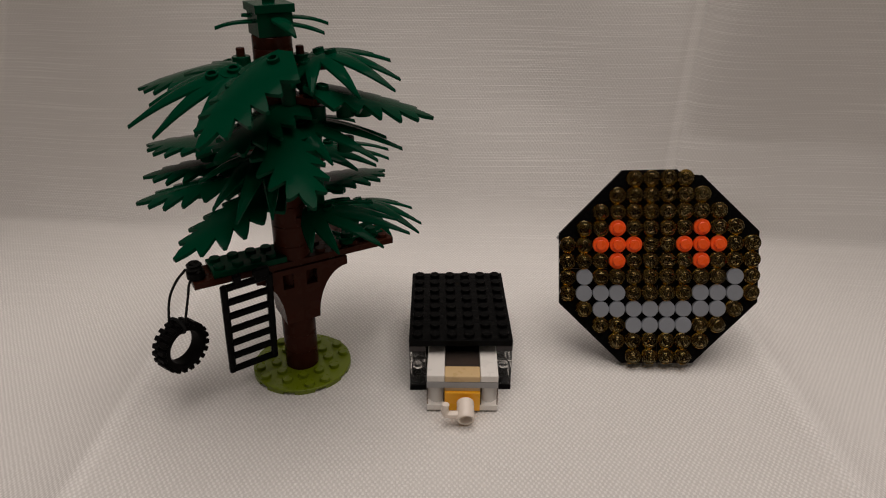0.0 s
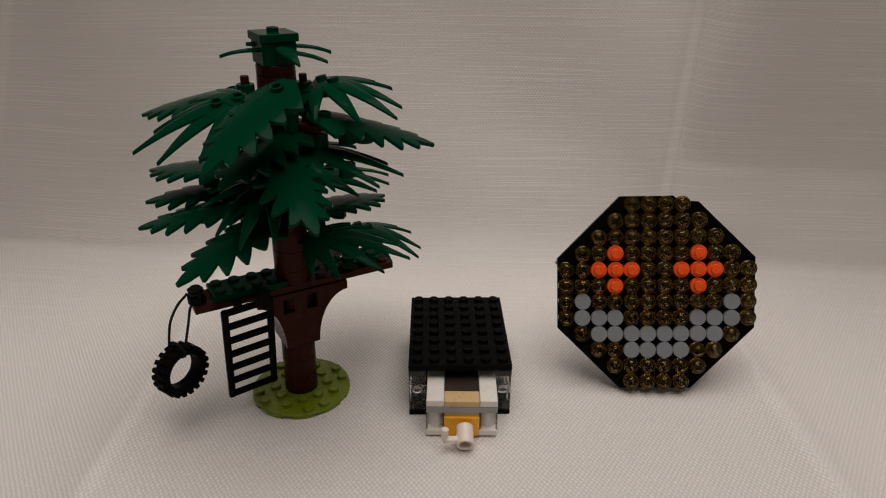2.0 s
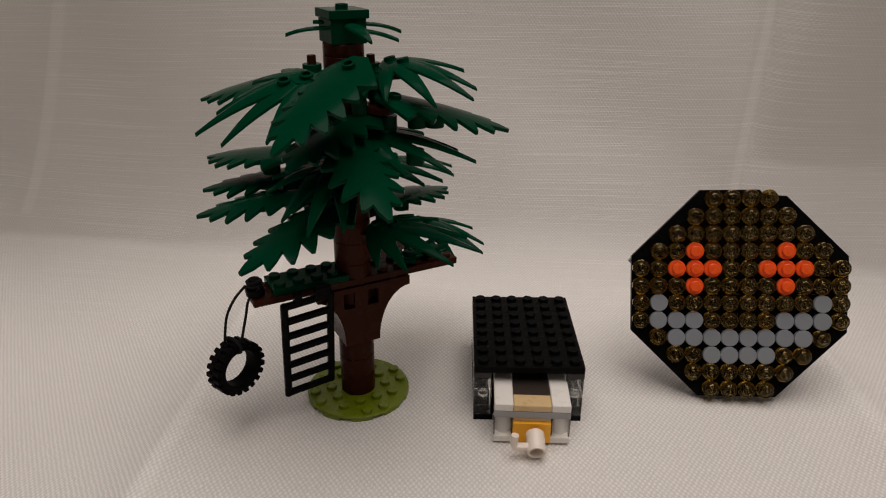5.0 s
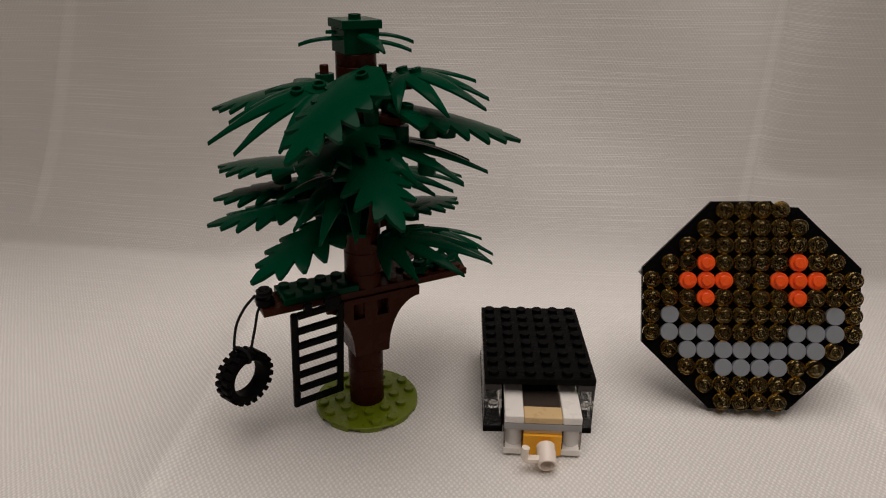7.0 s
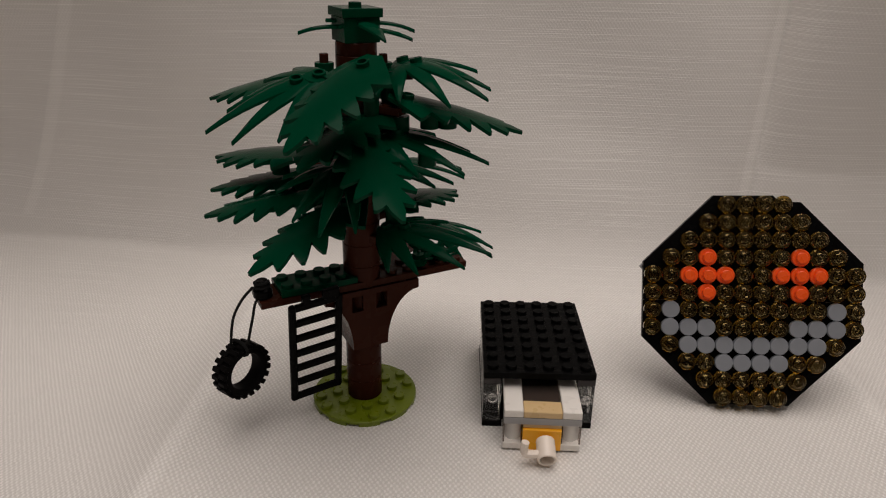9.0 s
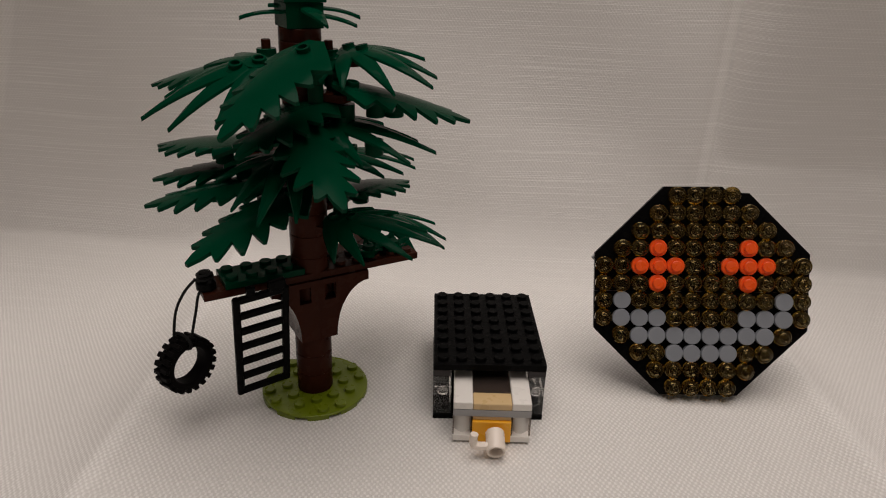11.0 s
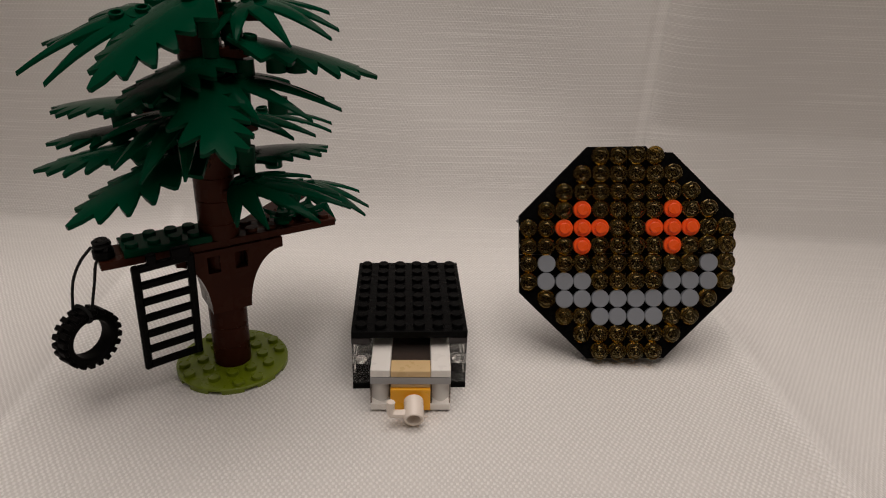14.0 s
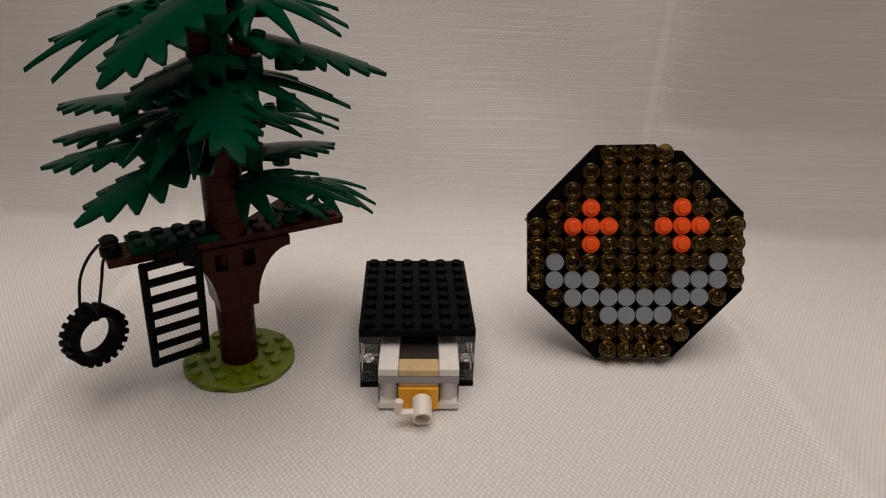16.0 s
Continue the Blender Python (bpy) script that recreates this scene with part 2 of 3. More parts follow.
def build_cloth():
    xs = np.concatenate([np.linspace(-0.8, -0.42, 14)[:-1], np.sort(np.concatenate([np.linspace(-0.42, 0.42, 225), np.linspace(0.1320, 0.1640, 46), np.linspace(-0.3830, -0.3540, 42)])), np.linspace(0.42, 0.8, 14)[1:]])
    xs = xs[np.concatenate([[True], np.diff(xs) > 0.0004])]
    floor_s = np.concatenate([np.linspace(0.0, 0.5, 26)[:-1], np.linspace(0.5, 1.0, 110)])
    wall_h = np.linspace(0.0, 0.30, 110)
    bm = bmesh.new()
    layer = bm.loops.layers.uv.new("UVMap")
    rows, uvs = [], []
    for x in xs:
        y0, r = seam(x), bend(x)
        col, cuv = [], []
        for s in floor_s:
            y = -0.8 + s * (y0 - r + 0.8)
            z = 0.0050 * math.exp(-abs(x - 0.154 - 0.01 * (y - 0.03)) / 0.012) + 0.0046 * math.exp(-abs(x + 0.155 - 0.02 * y) / 0.012)
            z += settle(x) + 1.1 * (settle(x) - 0.0006) * min(1.0, (y0 - r - y) / 0.12)
            z += 0.0004 * noise.noise((x * 18, y * 18, 0)) * min(1, abs(x) * 4)
            col.append((x, y, z))
            cuv.append((x, y - (y0 - 0.17) * max(0.0, (s - 0.5) * 2) ** 2))
        arc = r * math.pi / 2
        for k in range(1, 9):
            a = k / 8 * (math.pi / 2 - 0.44)
            col.append((x, y0 - r + r * math.sin(a), settle(x) + r - r * math.cos(a)))
            cuv.append((x, 0.17 - r + arc * k / 8))
        base_y, base_z = col[-1][1], col[-1][2]
        for h in wall_h[1:]:
            z = base_z + h
            fade = min(1.0, h / 0.05)
            xw = x + 0.135 * z * math.exp(-((x - 0.1485) / 0.10) ** 2) + 0.435 * z * math.exp(-((x + 0.3685) / 0.11) ** 2)
            tilt = min(1.0, max(0.0, (-x - 0.05) / 0.25))
            lean = tilt * tilt * (3 - 2 * tilt)
            y = base_y + 0.072 * (1 - lean) * (1 - math.exp(-h / 0.15)) + lean * (0.020 * (1 - math.exp(-h / 0.04)) - 0.050 * (h / 0.25) ** 2)
            y += 0.010 * math.sin(x * 22 + 15 * h) * fade * noise.noise((x * 3, h * 5, 3))
            d = x - 0.1485
            if d > 0:
                q = min(1.0, max(0.0, h - 0.020) / 0.270)
                y += 0.0036 * math.exp(-d / 0.006) * fade - 0.29 * max(0.0, h - 0.06) * (1 - math.exp(-d / 0.004)) - 0.035 * (1 - math.exp(-d / 0.05)) * q * q * (3 - 2 * q)
                y -= 0.005 * min(1.0, h / 0.022) * ridge(x - 0.185, 0.035)
            else:
                y += 0.0036 * max(0.0, 1 + d / 0.013) * fade
            d = x + 0.3685
            if d < 0:
                q = min(1.0, h / 0.25)
                y -= 0.0040 * fade - 0.0090 * (1 - math.exp(d / 0.016)) * fade + 0.040 * (1 - math.exp(d / 0.060)) * q * q * (3 - 2 * q)
            else:
                y -= 0.004 * math.exp(-d / 0.014) * fade
            y += 0.008 * ridge(x + 0.235 - 0.25 * h, 0.03) * fade * math.exp(-h / 0.12)
            col.append((xw, y, z))
            cuv.append((xw, 0.17 + z))
        rows.append([bm.verts.new(c) for c in col])
        uvs.append(cuv)
    for i in range(len(rows) - 1):
        for j in range(len(rows[0]) - 1):
            f = bm.faces.new((rows[i][j], rows[i + 1][j], rows[i + 1][j + 1], rows[i][j + 1]))
            for loop, (a, b) in zip(f.loops, ((i, j), (i + 1, j), (i + 1, j + 1), (i, j + 1))):
                loop[layer].uv = uvs[a][b]
    me = bpy.data.meshes.new("linen")
    bm.to_mesh(me)
    bm.free()
    me.materials.append(LINEN)
    me.shade_smooth()
    ob = new("tablecloth", me)
    return tagged(ob, "white woven linen cloth with fold creases, spread flat and draped up behind", "tablecloth", kind="structure")


build_cloth()


def build_room():
    for name, (x0, x1, y0, y1, z0, z1) in {
        "wall_north": (-1.7, 1.7, 1.6, 1.65, -0.02, 2.5), "wall_south": (-1.7, 1.7, -1.75, -1.7, -0.02, 2.5),
        "wall_east": (1.7, 1.75, -1.75, 1.65, -0.02, 2.5), "wall_west": (-1.75, -1.7, -1.75, 1.65, -0.02, 2.5),
        "ceiling": (-1.75, 1.75, -1.75, 1.65, 2.5, 2.55), "floor": (-1.75, 1.75, -1.75, 1.65, -0.07, -0.02),
    }.items():
        bm = add_box(bmesh.new(), x0, x1, y0, y1, z0, z1, 0)
        tagged(new(name, mesh_of(bm, PLASTER, False)), "plain off-white painted plaster surface of the room", name.split("_")[0], kind="structure")


build_room()

# ---- leaves ----


def add_blade(bm, base, tip, width, thick, curve, start=0.55, steps=7):
    """A tapering frond in the leaf's flat plan, with a raised rib, bent by curve(u, v)."""
    base, tip = Vector((*base, 0)), Vector((*tip, 0))
    along = tip - base
    side = Vector((-along.y, along.x, 0)).normalized()
    rings = []
    for k in range(steps + 1):
        t = k / steps
        w = width * (start + (1 - start) * math.sin(min(1, t / 0.4) * math.pi / 2)) * (1 - max(0, (t - 0.35) / 0.65) ** 1.5) + 0.0009
        c = base + along * t
        ring = []
        for s, up in ((-1, -0.35), (-0.9, 0.3), (0, 0.75), (0.9, 0.3), (1, -0.35), (0, -0.5)):
            p = c + side * (s * w / 2)
            ring.append(bm.verts.new((p.x, p.y, curve(p.x, p.y) + up * thick)))
        rings.append(ring)
    for a, b in zip(rings, rings[1:]):
        for i in range(6):
            bm.faces.new((a[i], a[(i + 1) % 6], b[(i + 1) % 6], b[i]))
    bm.faces.new(rings[0][::-1])
    bm.faces.new(rings[-1])


def add_lobed_plate(bm, spine, lobes, thick, curve):
    """A flat leaf body: spine points, and for each gap between them a lobe (notch share, tip length, tip lean), the same on both sides."""
    cells = []
    for s in (-1, 1):
        notch = [(u, s * w) for u, w in spine]
        for i, (tu, tv) in enumerate(lobes):
            a, b = notch[i], notch[i + 1]
            tip = (tu, s * tv)
            u0, u1 = (max(-0.003, spine[k][0] - 0.45 * spine[k][1]) for k in (i, i + 1))
            d = Vector((tip[0] - (a[0] + b[0]) / 2, tip[1] - (a[1] + b[1]) / 2)).normalized()
            q = Vector((-d.y, d.x)) * s
            m1 = (a[0] * 0.45 + tip[0] * 0.55 + q.x * 0.0006, a[1] * 0.45 + tip[1] * 0.55 + q.y * 0.0006)
            m2 = (b[0] * 0.45 + tip[0] * 0.55 - q.x * 0.0006, b[1] * 0.45 + tip[1] * 0.55 - q.y * 0.0006)
            t1 = (tip[0] + q.x * 0.0006, tip[1] + q.y * 0.0006)
            t2 = (tip[0] - q.x * 0.0006, tip[1] - q.y * 0.0006)
            cells.append([(u0, 0), a, b, (u1, 0)])
            cells.append([a, m1, m2, b])
            cells.append([m1, t1, t2, m2])
        u, w = spine[-1]
        cells.append([(u - 0.45 * w, 0), notch[-1], (u + 0.5 * (LARGE_LENGTH - u), s * 0.0024), (LARGE_LENGTH, s * 0.0007), (LARGE_LENGTH, 0)])
    for side in (1, -1):
        for cell in cells:
            bm.faces.new([bm.verts.new((u, v, curve(u, v) + side * thick / 2)) for u, v in cell])
    bmesh.ops.remove_doubles(bm, verts=bm.verts, dist=0.00002)
    for e in [e for e in bm.edges if e.is_boundary and all(v.co.z - curve(v.co.x, v.co.y) > 0 for v in e.verts)]:
        p, q = e.verts
        bm.faces.new([bm.verts.new(v) for v in (p.co, q.co, q.co - Vector((0, 0, thick)), p.co - Vector((0, 0, thick)))])
    bmesh.ops.remove_doubles(bm, verts=bm.verts, dist=0.00002)


def sleeve(bm, u, h):
    add_lathe(bm, [(0, 0), (3.6 * MM, 0), (3.6 * MM, -4.6 * MM), (2.4 * MM, -4.6 * MM), (2.4 * MM, -1.0 * MM), (0, -1.0 * MM)], Matrix.Translation((u, 0, h)), 16)


LARGE_LENGTH, LARGE_DROP = 0.0502, 0.0051


def large_leaf_mesh():
    """Broad flat leaf, six by five studs: five pairs of pointed lobes and a tip."""
    bm = bmesh.new()

    def curve(u, v):
        return -LARGE_DROP * (u / LARGE_LENGTH) ** 2 - 13.0 * v * v

    spine = [(-0.0035, 0.0032), (0.0130, 0.0088), (0.0207, 0.0078), (0.0276, 0.0066), (0.0349, 0.0050), (0.0421, 0.0030)]
    lobes = [(0.0095, 0.0140), (0.0186, 0.0128), (0.0277, 0.0132), (0.0359, 0.0116), (0.0433, 0.0072)]
    add_lobed_plate(bm, spine, lobes, 0.0014, curve)
    for u in (0.004,):
        add_lathe(bm, HOLLOW_STUD, Matrix.Translation((u, 0, curve(u, 0) + 0.0004)), 16)
    for u in (0.004, 0.012, 0.022):
        sleeve(bm, u, curve(u, 0))
    return mesh_of(bm, GREEN)


def small_leaf_mesh():
    """Leaf of long fingers that arch down from two studs to their tips."""
    bm = bmesh.new()

    def arch(length, drop):
        return lambda u, v: -drop * (math.hypot(max(0.0, u), v) / length) ** 1.7

    add_lathe(bm, [(0, 0.7 * MM), (4.2 * MM, 0.6 * MM), (4.6 * MM, -0.6 * MM), (0, -0.7 * MM)], Matrix.Translation((0.001, 0, 0)), 16)
    for u, v, drop, width in ((0.0416, 0.0, 0.0163, 0.0070), (0.0333, 0.0108, 0.0154, 0.0068), (0.0182, 0.0209, 0.0105, 0.0066), (0.0068, 0.0220, 0.0078, 0.0062)):
        for s in ((-1, 1) if v else (1,)):
            add_blade(bm, (-0.002 if v else -0.004, 0), (u, s * v), width, 0.0014, arch(math.hypot(u, v), drop), 0.62, 10)
    curve = arch(0.0416, 0.0163)
    for u in (0.000, 0.008):
        add_lathe(bm, HOLLOW_STUD, Matrix.Translation((u, 0, curve(u, 0) + 0.0004)), 16)
        sleeve(bm, u, curve(u, 0))
    return mesh_of(bm, GREEN)


def leaf_pose(root, along, face):
    """A leaf at its root, pointing along, with its upper side towards face."""
    along = Vector(along).normalized()
    side = Vector(face).cross(along).normalized()
    face = along.cross(side)
    return Matrix.Translation(root) @ Matrix((along, side, face)).transposed().to_4x4()


# ---- toy tree ----
TURN_TREE = 30.0
TREE_X, TREE_Y = -0.0785, 0.0205


def quarter_arch(bm, inner, outer, z0, z1, half):
    """A bracket that widens upward from the trunk to a branch, with a hollow quarter curve below."""
    foot = 0.0081
    pts = [(inner, z0)]
    for k in range(0, 11):
        a = k / 10 * math.pi / 2
        pts.append((outer - (outer - foot) * math.cos(a), z0 + (z1 - 0.0042 - z0) * math.sin(a)))
    pts += [(outer, z1), (inner, z1)]
    low = [bm.verts.new((x, -half, z)) for x, z in pts]
    top = [bm.verts.new((x, half, z)) for x, z in pts]
    bm.faces.new(low)
    bm.faces.new(top[::-1])
    n = len(pts)
    for i in range(n):
        bm.faces.new((low[i], top[i], top[(i + 1) % n], low[(i + 1) % n]))


def carved(bm, cut, mat):
    """The body bm with the body cut taken out of it, as a mesh."""
    body, tool = new("body", mesh_of(bm, mat, False)), new("tool", mesh_of(cut, mat, False))
    mod = body.modifiers.new("cut", "BOOLEAN")
    mod.object, mod.operation, mod.solver = tool, "DIFFERENCE", "EXACT"
    bpy.context.view_layer.update()
    me = bpy.data.meshes.new_from_object(body.evaluated_get(bpy.context.evaluated_depsgraph_get()))
    for ob in (body, tool):
        bpy.data.objects.remove(ob)
    me.shade_smooth()
    me.set_sharp_from_angle(angle=radians(32))
    return me


def build_tree():
    tree = empty("toy_tree", pose(TREE_X, TREE_Y, 0, 0, 0.8, 0) @ pose(0, 0, 0, 0, 0, TURN_TREE), "brick-built toy tree with dark green leaves and a reddish brown trunk", "toy tree")
    # round base
    bm = bmesh.new()
    add_lathe(bm, [(0, 0), (23.6 * MM, 0), (23.9 * MM, 0.3 * MM), (23.9 * MM, 2.9 * MM), (23.6 * MM, 3.2 * MM), (0, 3.2 * MM)], segments=64)
    cut = bmesh.new()
    for k in range(10):
        add_box(cut, -0.0028, 0.0028, -0.0250, -0.0222, -0.001, 0.0021, 0)
        bmesh.ops.rotate(cut, cent=(0, 0, 0), matrix=Matrix.Rotation(radians(36), 3, "Z"), verts=cut.verts[:])
    bm = carved(bm, cut, LIME)
    base = part("base_plate", bm, LIME, tree, "lime green round studded base plate")
    stud = mesh_of(add_lathe(bmesh.new(), STUD, segments=20), LIME)
    for i in range(6):
        for j in range(6):
            x, y = (i - 2.5) * 8 * MM, (j - 2.5) * 8 * MM
            if math.hypot(x, y) < 22 * MM and math.hypot(x, y) > 7 * MM:
                part("stud", stud, LIME, base, m=pose(x, y, 3.2 * MM))
    # trunk of round bricks
    z = 3.2 * MM
    ring = mesh_of(add_lathe(bmesh.new(), [(0, 0), (7.75 * MM, 0.0), (7.95 * MM, 0.25 * MM), (7.95 * MM, 9.3 * MM), (7.75 * MM, 9.58 * MM), (0, 9.58 * MM)], segments=40), BROWN)
    for k in range(16):
        part("round_brick", ring, BROWN, tree, m=pose(0, 0, z + k * 9.6 * MM))
    bm = add_lathe(bmesh.new(), [(0, 0), (7.75 * MM, 0.0), (7.9 * MM, 0.25 * MM), (7.9 * MM, 4.5 * MM), (7.7 * MM, 4.75 * MM), (0, 4.75 * MM)], segments=40)
    part("round_plate", bm, BROWN, tree, m=pose(0, 0, z + 16 * 9.6 * MM))
    # fork: two curved brackets with square holes cut into them
    for outer, turn_z in ((0.0232, 0), (0.0200, 180)):
        bm = bmesh.new()
        quarter_arch(bm, -0.0002 if turn_z else 0.0, outer, 0.0322, 0.0607, 0.0088)
        side = -1 if turn_z == 0 else 1
        cut = bmesh.new()
        lo, hi = (0.0028, 0.0080) if turn_z == 0 else (0.0032, 0.0082)
        add_box(cut, lo, hi, side * 0.0070 - 0.0035, side * 0.0070 + 0.0035, 0.0508, 0.0582, 0)
        part("arch_bracket", carved(bm, cut, BROWN), BROWN, tree, m=pose(0, 0, 0, 0, 0, turn_z))
    # branch plates
    bm = bmesh.new()
    add_box(bm, -0.046, 0.048, -0.0078, 0.0078, 0.0609, 0.0640)
    branch = part("branch_plate", bm, BROWN, tree)
    brown_stud = mesh_of(add_lathe(bmesh.new(), STUD, segments=20), BROWN)
    for x in (12, 20, 28, 36, 44):
        for y in (-4, 4):
            part("stud", brown_stud, BROWN, branch, m=pose(x * MM, y * MM, 64.0 * MM))
    bm = bmesh.new()
    add_box(bm, -0.0375, -0.0050, -0.0078, 0.0078, 0.0641, 0.0668)
    moss = part("moss_plate", bm, GREEN, tree)
    green_stud = mesh_of(add_lathe(bmesh.new(), STUD, segments=20), GREEN)
    for x in (-34, -26, -18, -11):
        for y in (-4, 4):
            part("stud", green_stud, GREEN, moss, m=pose(x * MM, y * MM, 66.8 * MM))
    # small plants on the far branch
    for x, y in ((26, -3), (33, 3), (38, -3)):
        bm = bmesh.new()
        add_lathe(bm, [(0, 0), (3.6 * MM, 0), (4 * MM, 1.6 * MM), (3.0 * MM, 3.2 * MM), (2.4 * MM, 4.9 * MM), (0, 4.9 * MM)], segments=10)
        for k in range(5):
            a = k * 2 * math.pi / 5
            add_blade(bm, (0, 0), (0.0085 * math.cos(a), 0.0085 * math.sin(a)), 0.004, 0.001, lambda u, v: 0.0015 + 0.45 * math.hypot(u, v))
        part("sprig", bm, GREEN, tree, m=pose(x * MM, y * MM, 65.0 * MM))
    # crown block
    top = part("crown_block", add_box(bmesh.new(), -0.0070, 0.0070, -0.0070, 0.0070, 0.1616, 0.1705), GREEN, tree)
    cap = part("cap_plate", add_box(bmesh.new(), -0.0079, 0.0079, -0.0079, 0.0079, 0.1706, 0.1738), GREEN, tree)
    part("stud", mesh_of(add_lathe(bmesh.new(), HOLLOW_STUD, segments=20), GREEN), GREEN, cap, m=pose(0, 0, 0.1738))
    # leaves
    large, small = large_leaf_mesh(), small_leaf_mesh()
    inward = tree.matrix_world.inverted()
    for kind, root, along, face in LEAVES:
        m = inward @ leaf_pose(root, along, face)
        leaf = part("broad_leaf" if kind == "L" else "fingered_leaf", large if kind == "L" else small, GREEN, tree, m=m)
        d = Vector(root).xy - Vector((TREE_X, TREE_Y))
        h = root[2]
        bm = add_box(bmesh.new(), 0.004, max(0.010, d.length + 0.003), -0.0038, 0.0038, -0.0064, -0.0033)
        part("leaf_mount", bm, BROWN, tree, m=inward @ pose(TREE_X, TREE_Y, h, 0, 0, math.degrees(math.atan2(d.y, d.x))))
    for x, y, h in ((-0.0872, 0.0125, 0.1548), (-0.0668, 0.0270, 0.1530)):
        seat = part("peg_seat", add_lathe(bmesh.new(), [(0, -0.0045), (0.0036, -0.0045), (0.0036, -0.0002), (0.0034, 0.0), (0, 0.0)], segments=20), GREEN, tree, m=inward @ pose(x, y, h))
        part("peg", add_lathe(bmesh.new(), [(0, 0), (0.0017, 0), (0.0017, 0.0029), (0.0015, 0.0032), (0, 0.0032)], segments=16), BROWN, seat, "short reddish brown peg")
    for x, y, h, tall in ((-0.0640, 0.0190, 0.1330, 0.018), (-0.0625, 0.0150, 0.1120, 0.016), (-0.0635, 0.0190, 0.0860, 0.020), (-0.0925, 0.0170, 0.1060, 0.014), (-0.0900, 0.0120, 0.0900, 0.016), (-0.0700, 0.0110, 0.1360, 0.016)):
        bm = add_lathe(bmesh.new(), [(0, 0), (0.0031, 0), (0.0031, tall * 0.4), (0.0039, tall * 0.42), (0.0039, tall * 0.75), (0.0024, tall * 0.77), (0.0024, tall), (0, tall)], segments=18)
        part("leaf_connector", bm, GREEN, tree, m=inward @ pose(x, y, h))
    # round plates that hang under the outer leaves
    for x, y, h in ((-0.1100, 0.0240, 0.1080), (-0.0491, 0.0160, 0.1150), (-0.0480, 0.0130, 0.1306), (-0.0412, 0.0160, 0.1301), (-0.0581, 0.0450, 0.0844), (-0.0593, 0.0120, 0.1296)):
        bm = add_lathe(bmesh.new(), [(0, 0.0008), (0.0022, 0.0008), (0.0024, 0), (0.0036, 0), (0.0037, 0.0002), (0.0037, 0.0058), (0, 0.0058)], segments=20)
        part("leaf_connector", bm, GREEN, tree, m=inward @ pose(x, y, h))
    # slender fronds of the crown
    for az, h, length, droop in ((186, 0.1665, 0.0135, 2), (172, 0.1685, 0.0035, 0), (350, 0.1660, 0.0140, 10), (20, 0.1680, 0.0150, 4), (305, 0.1690, 0.0150, 40)):
        bm = bmesh.new()
        add_blade(bm, (0.004, 0), (0.008 + length, 0), 0.0062 if az == 305 else 0.0040, 0.0012, lambda u, v: -14 * max(0, u - 0.008) ** 2 - 0.002 * droop * u)
        part("frond", bm, GREEN, tree, m=pose(0, 0, h, 0, 0, az - TURN_TREE))
    return tree


LEAVES = [
    ("L", (-0.0680, -0.0049, 0.1580), (-0.446, -0.825, -0.347), (-0.157, -0.309, 0.938)),
    ("S", (-0.0859, -0.0041, 0.1521), (-0.946, -0.317, -0.076), (0.030, -0.317, 0.948)),
    ("S", (-0.0591, 0.0276, 0.1531), (0.690, -0.702, 0.177), (-0.230, 0.019, 0.973)),
    ("L", (-0.0948, 0.0331, 0.1475), (-0.971, 0.179, -0.161), (-0.183, -0.115, 0.976)),
    ("L", (-0.0602, 0.0111, 0.1426), (0.977, 0.109, -0.183), (0.190, -0.059, 0.980)),
    ("L", (-0.0952, 0.0155, 0.1193), (-0.915, 0.398, -0.066), (-0.087, -0.033, 0.996)),
    ("L", (-0.0916, 0.0260, 0.1084), (-0.996, -0.003, -0.085), (-0.085, -0.058, 0.995)),
    ("L", (-0.0885, 0.0110, 0.1057), (-0.988, -0.101, -0.116), (-0.109, -0.074, 0.991)),
    ("L", (-0.0751, -0.0031, 0.1063), (-0.636, -0.749, -0.183), (-0.098, -0.157, 0.983)),
    ("S", (-0.0681, 0.0108, 0.1288), (0.984, -0.122, 0.133), (-0.145, -0.098, 0.985)),
    ("L", (-0.0771, 0.0009, 0.1309), (0.480, -0.833, -0.275), (0.158, -0.226, 0.961)),
    ("S", (-0.0790, 0.0028, 0.1181), (-0.005, -0.993, 0.119), (0.161, 0.116, 0.980)),
    ("L", (-0.0690, 0.0165, 0.1365), (-0.420, -0.880, -0.120), (-0.100, -0.180, 0.970)),
    ("L", (-0.0700, 0.0300, 0.0940), (0.649, 0.760, -0.045), (0.026, 0.037, 0.999)),
    ("S", (-0.0670, 0.0400, 0.1080), (0.725, 0.677, 0.124), (-0.094, -0.082, 0.992)),
    ("S", (-0.0655, 0.0148, 0.0880), (0.931, -0.288, 0.226), (-0.255, -0.066, 0.965)),
    ("S", (-0.0533, 0.0798, 0.0645), (0.722, -0.639, 0.266), (-0.201, 0.174, 0.964)),
]
build_tree()

# ---- swing tyre and ladder hung on the tree ----
KNOB = Matrix.Translation((TREE_X, TREE_Y, 0)) @ pose(0, 0, 0, 0, 0, TURN_TREE) @ Vector((-0.0430, -0.003, 0.0650))


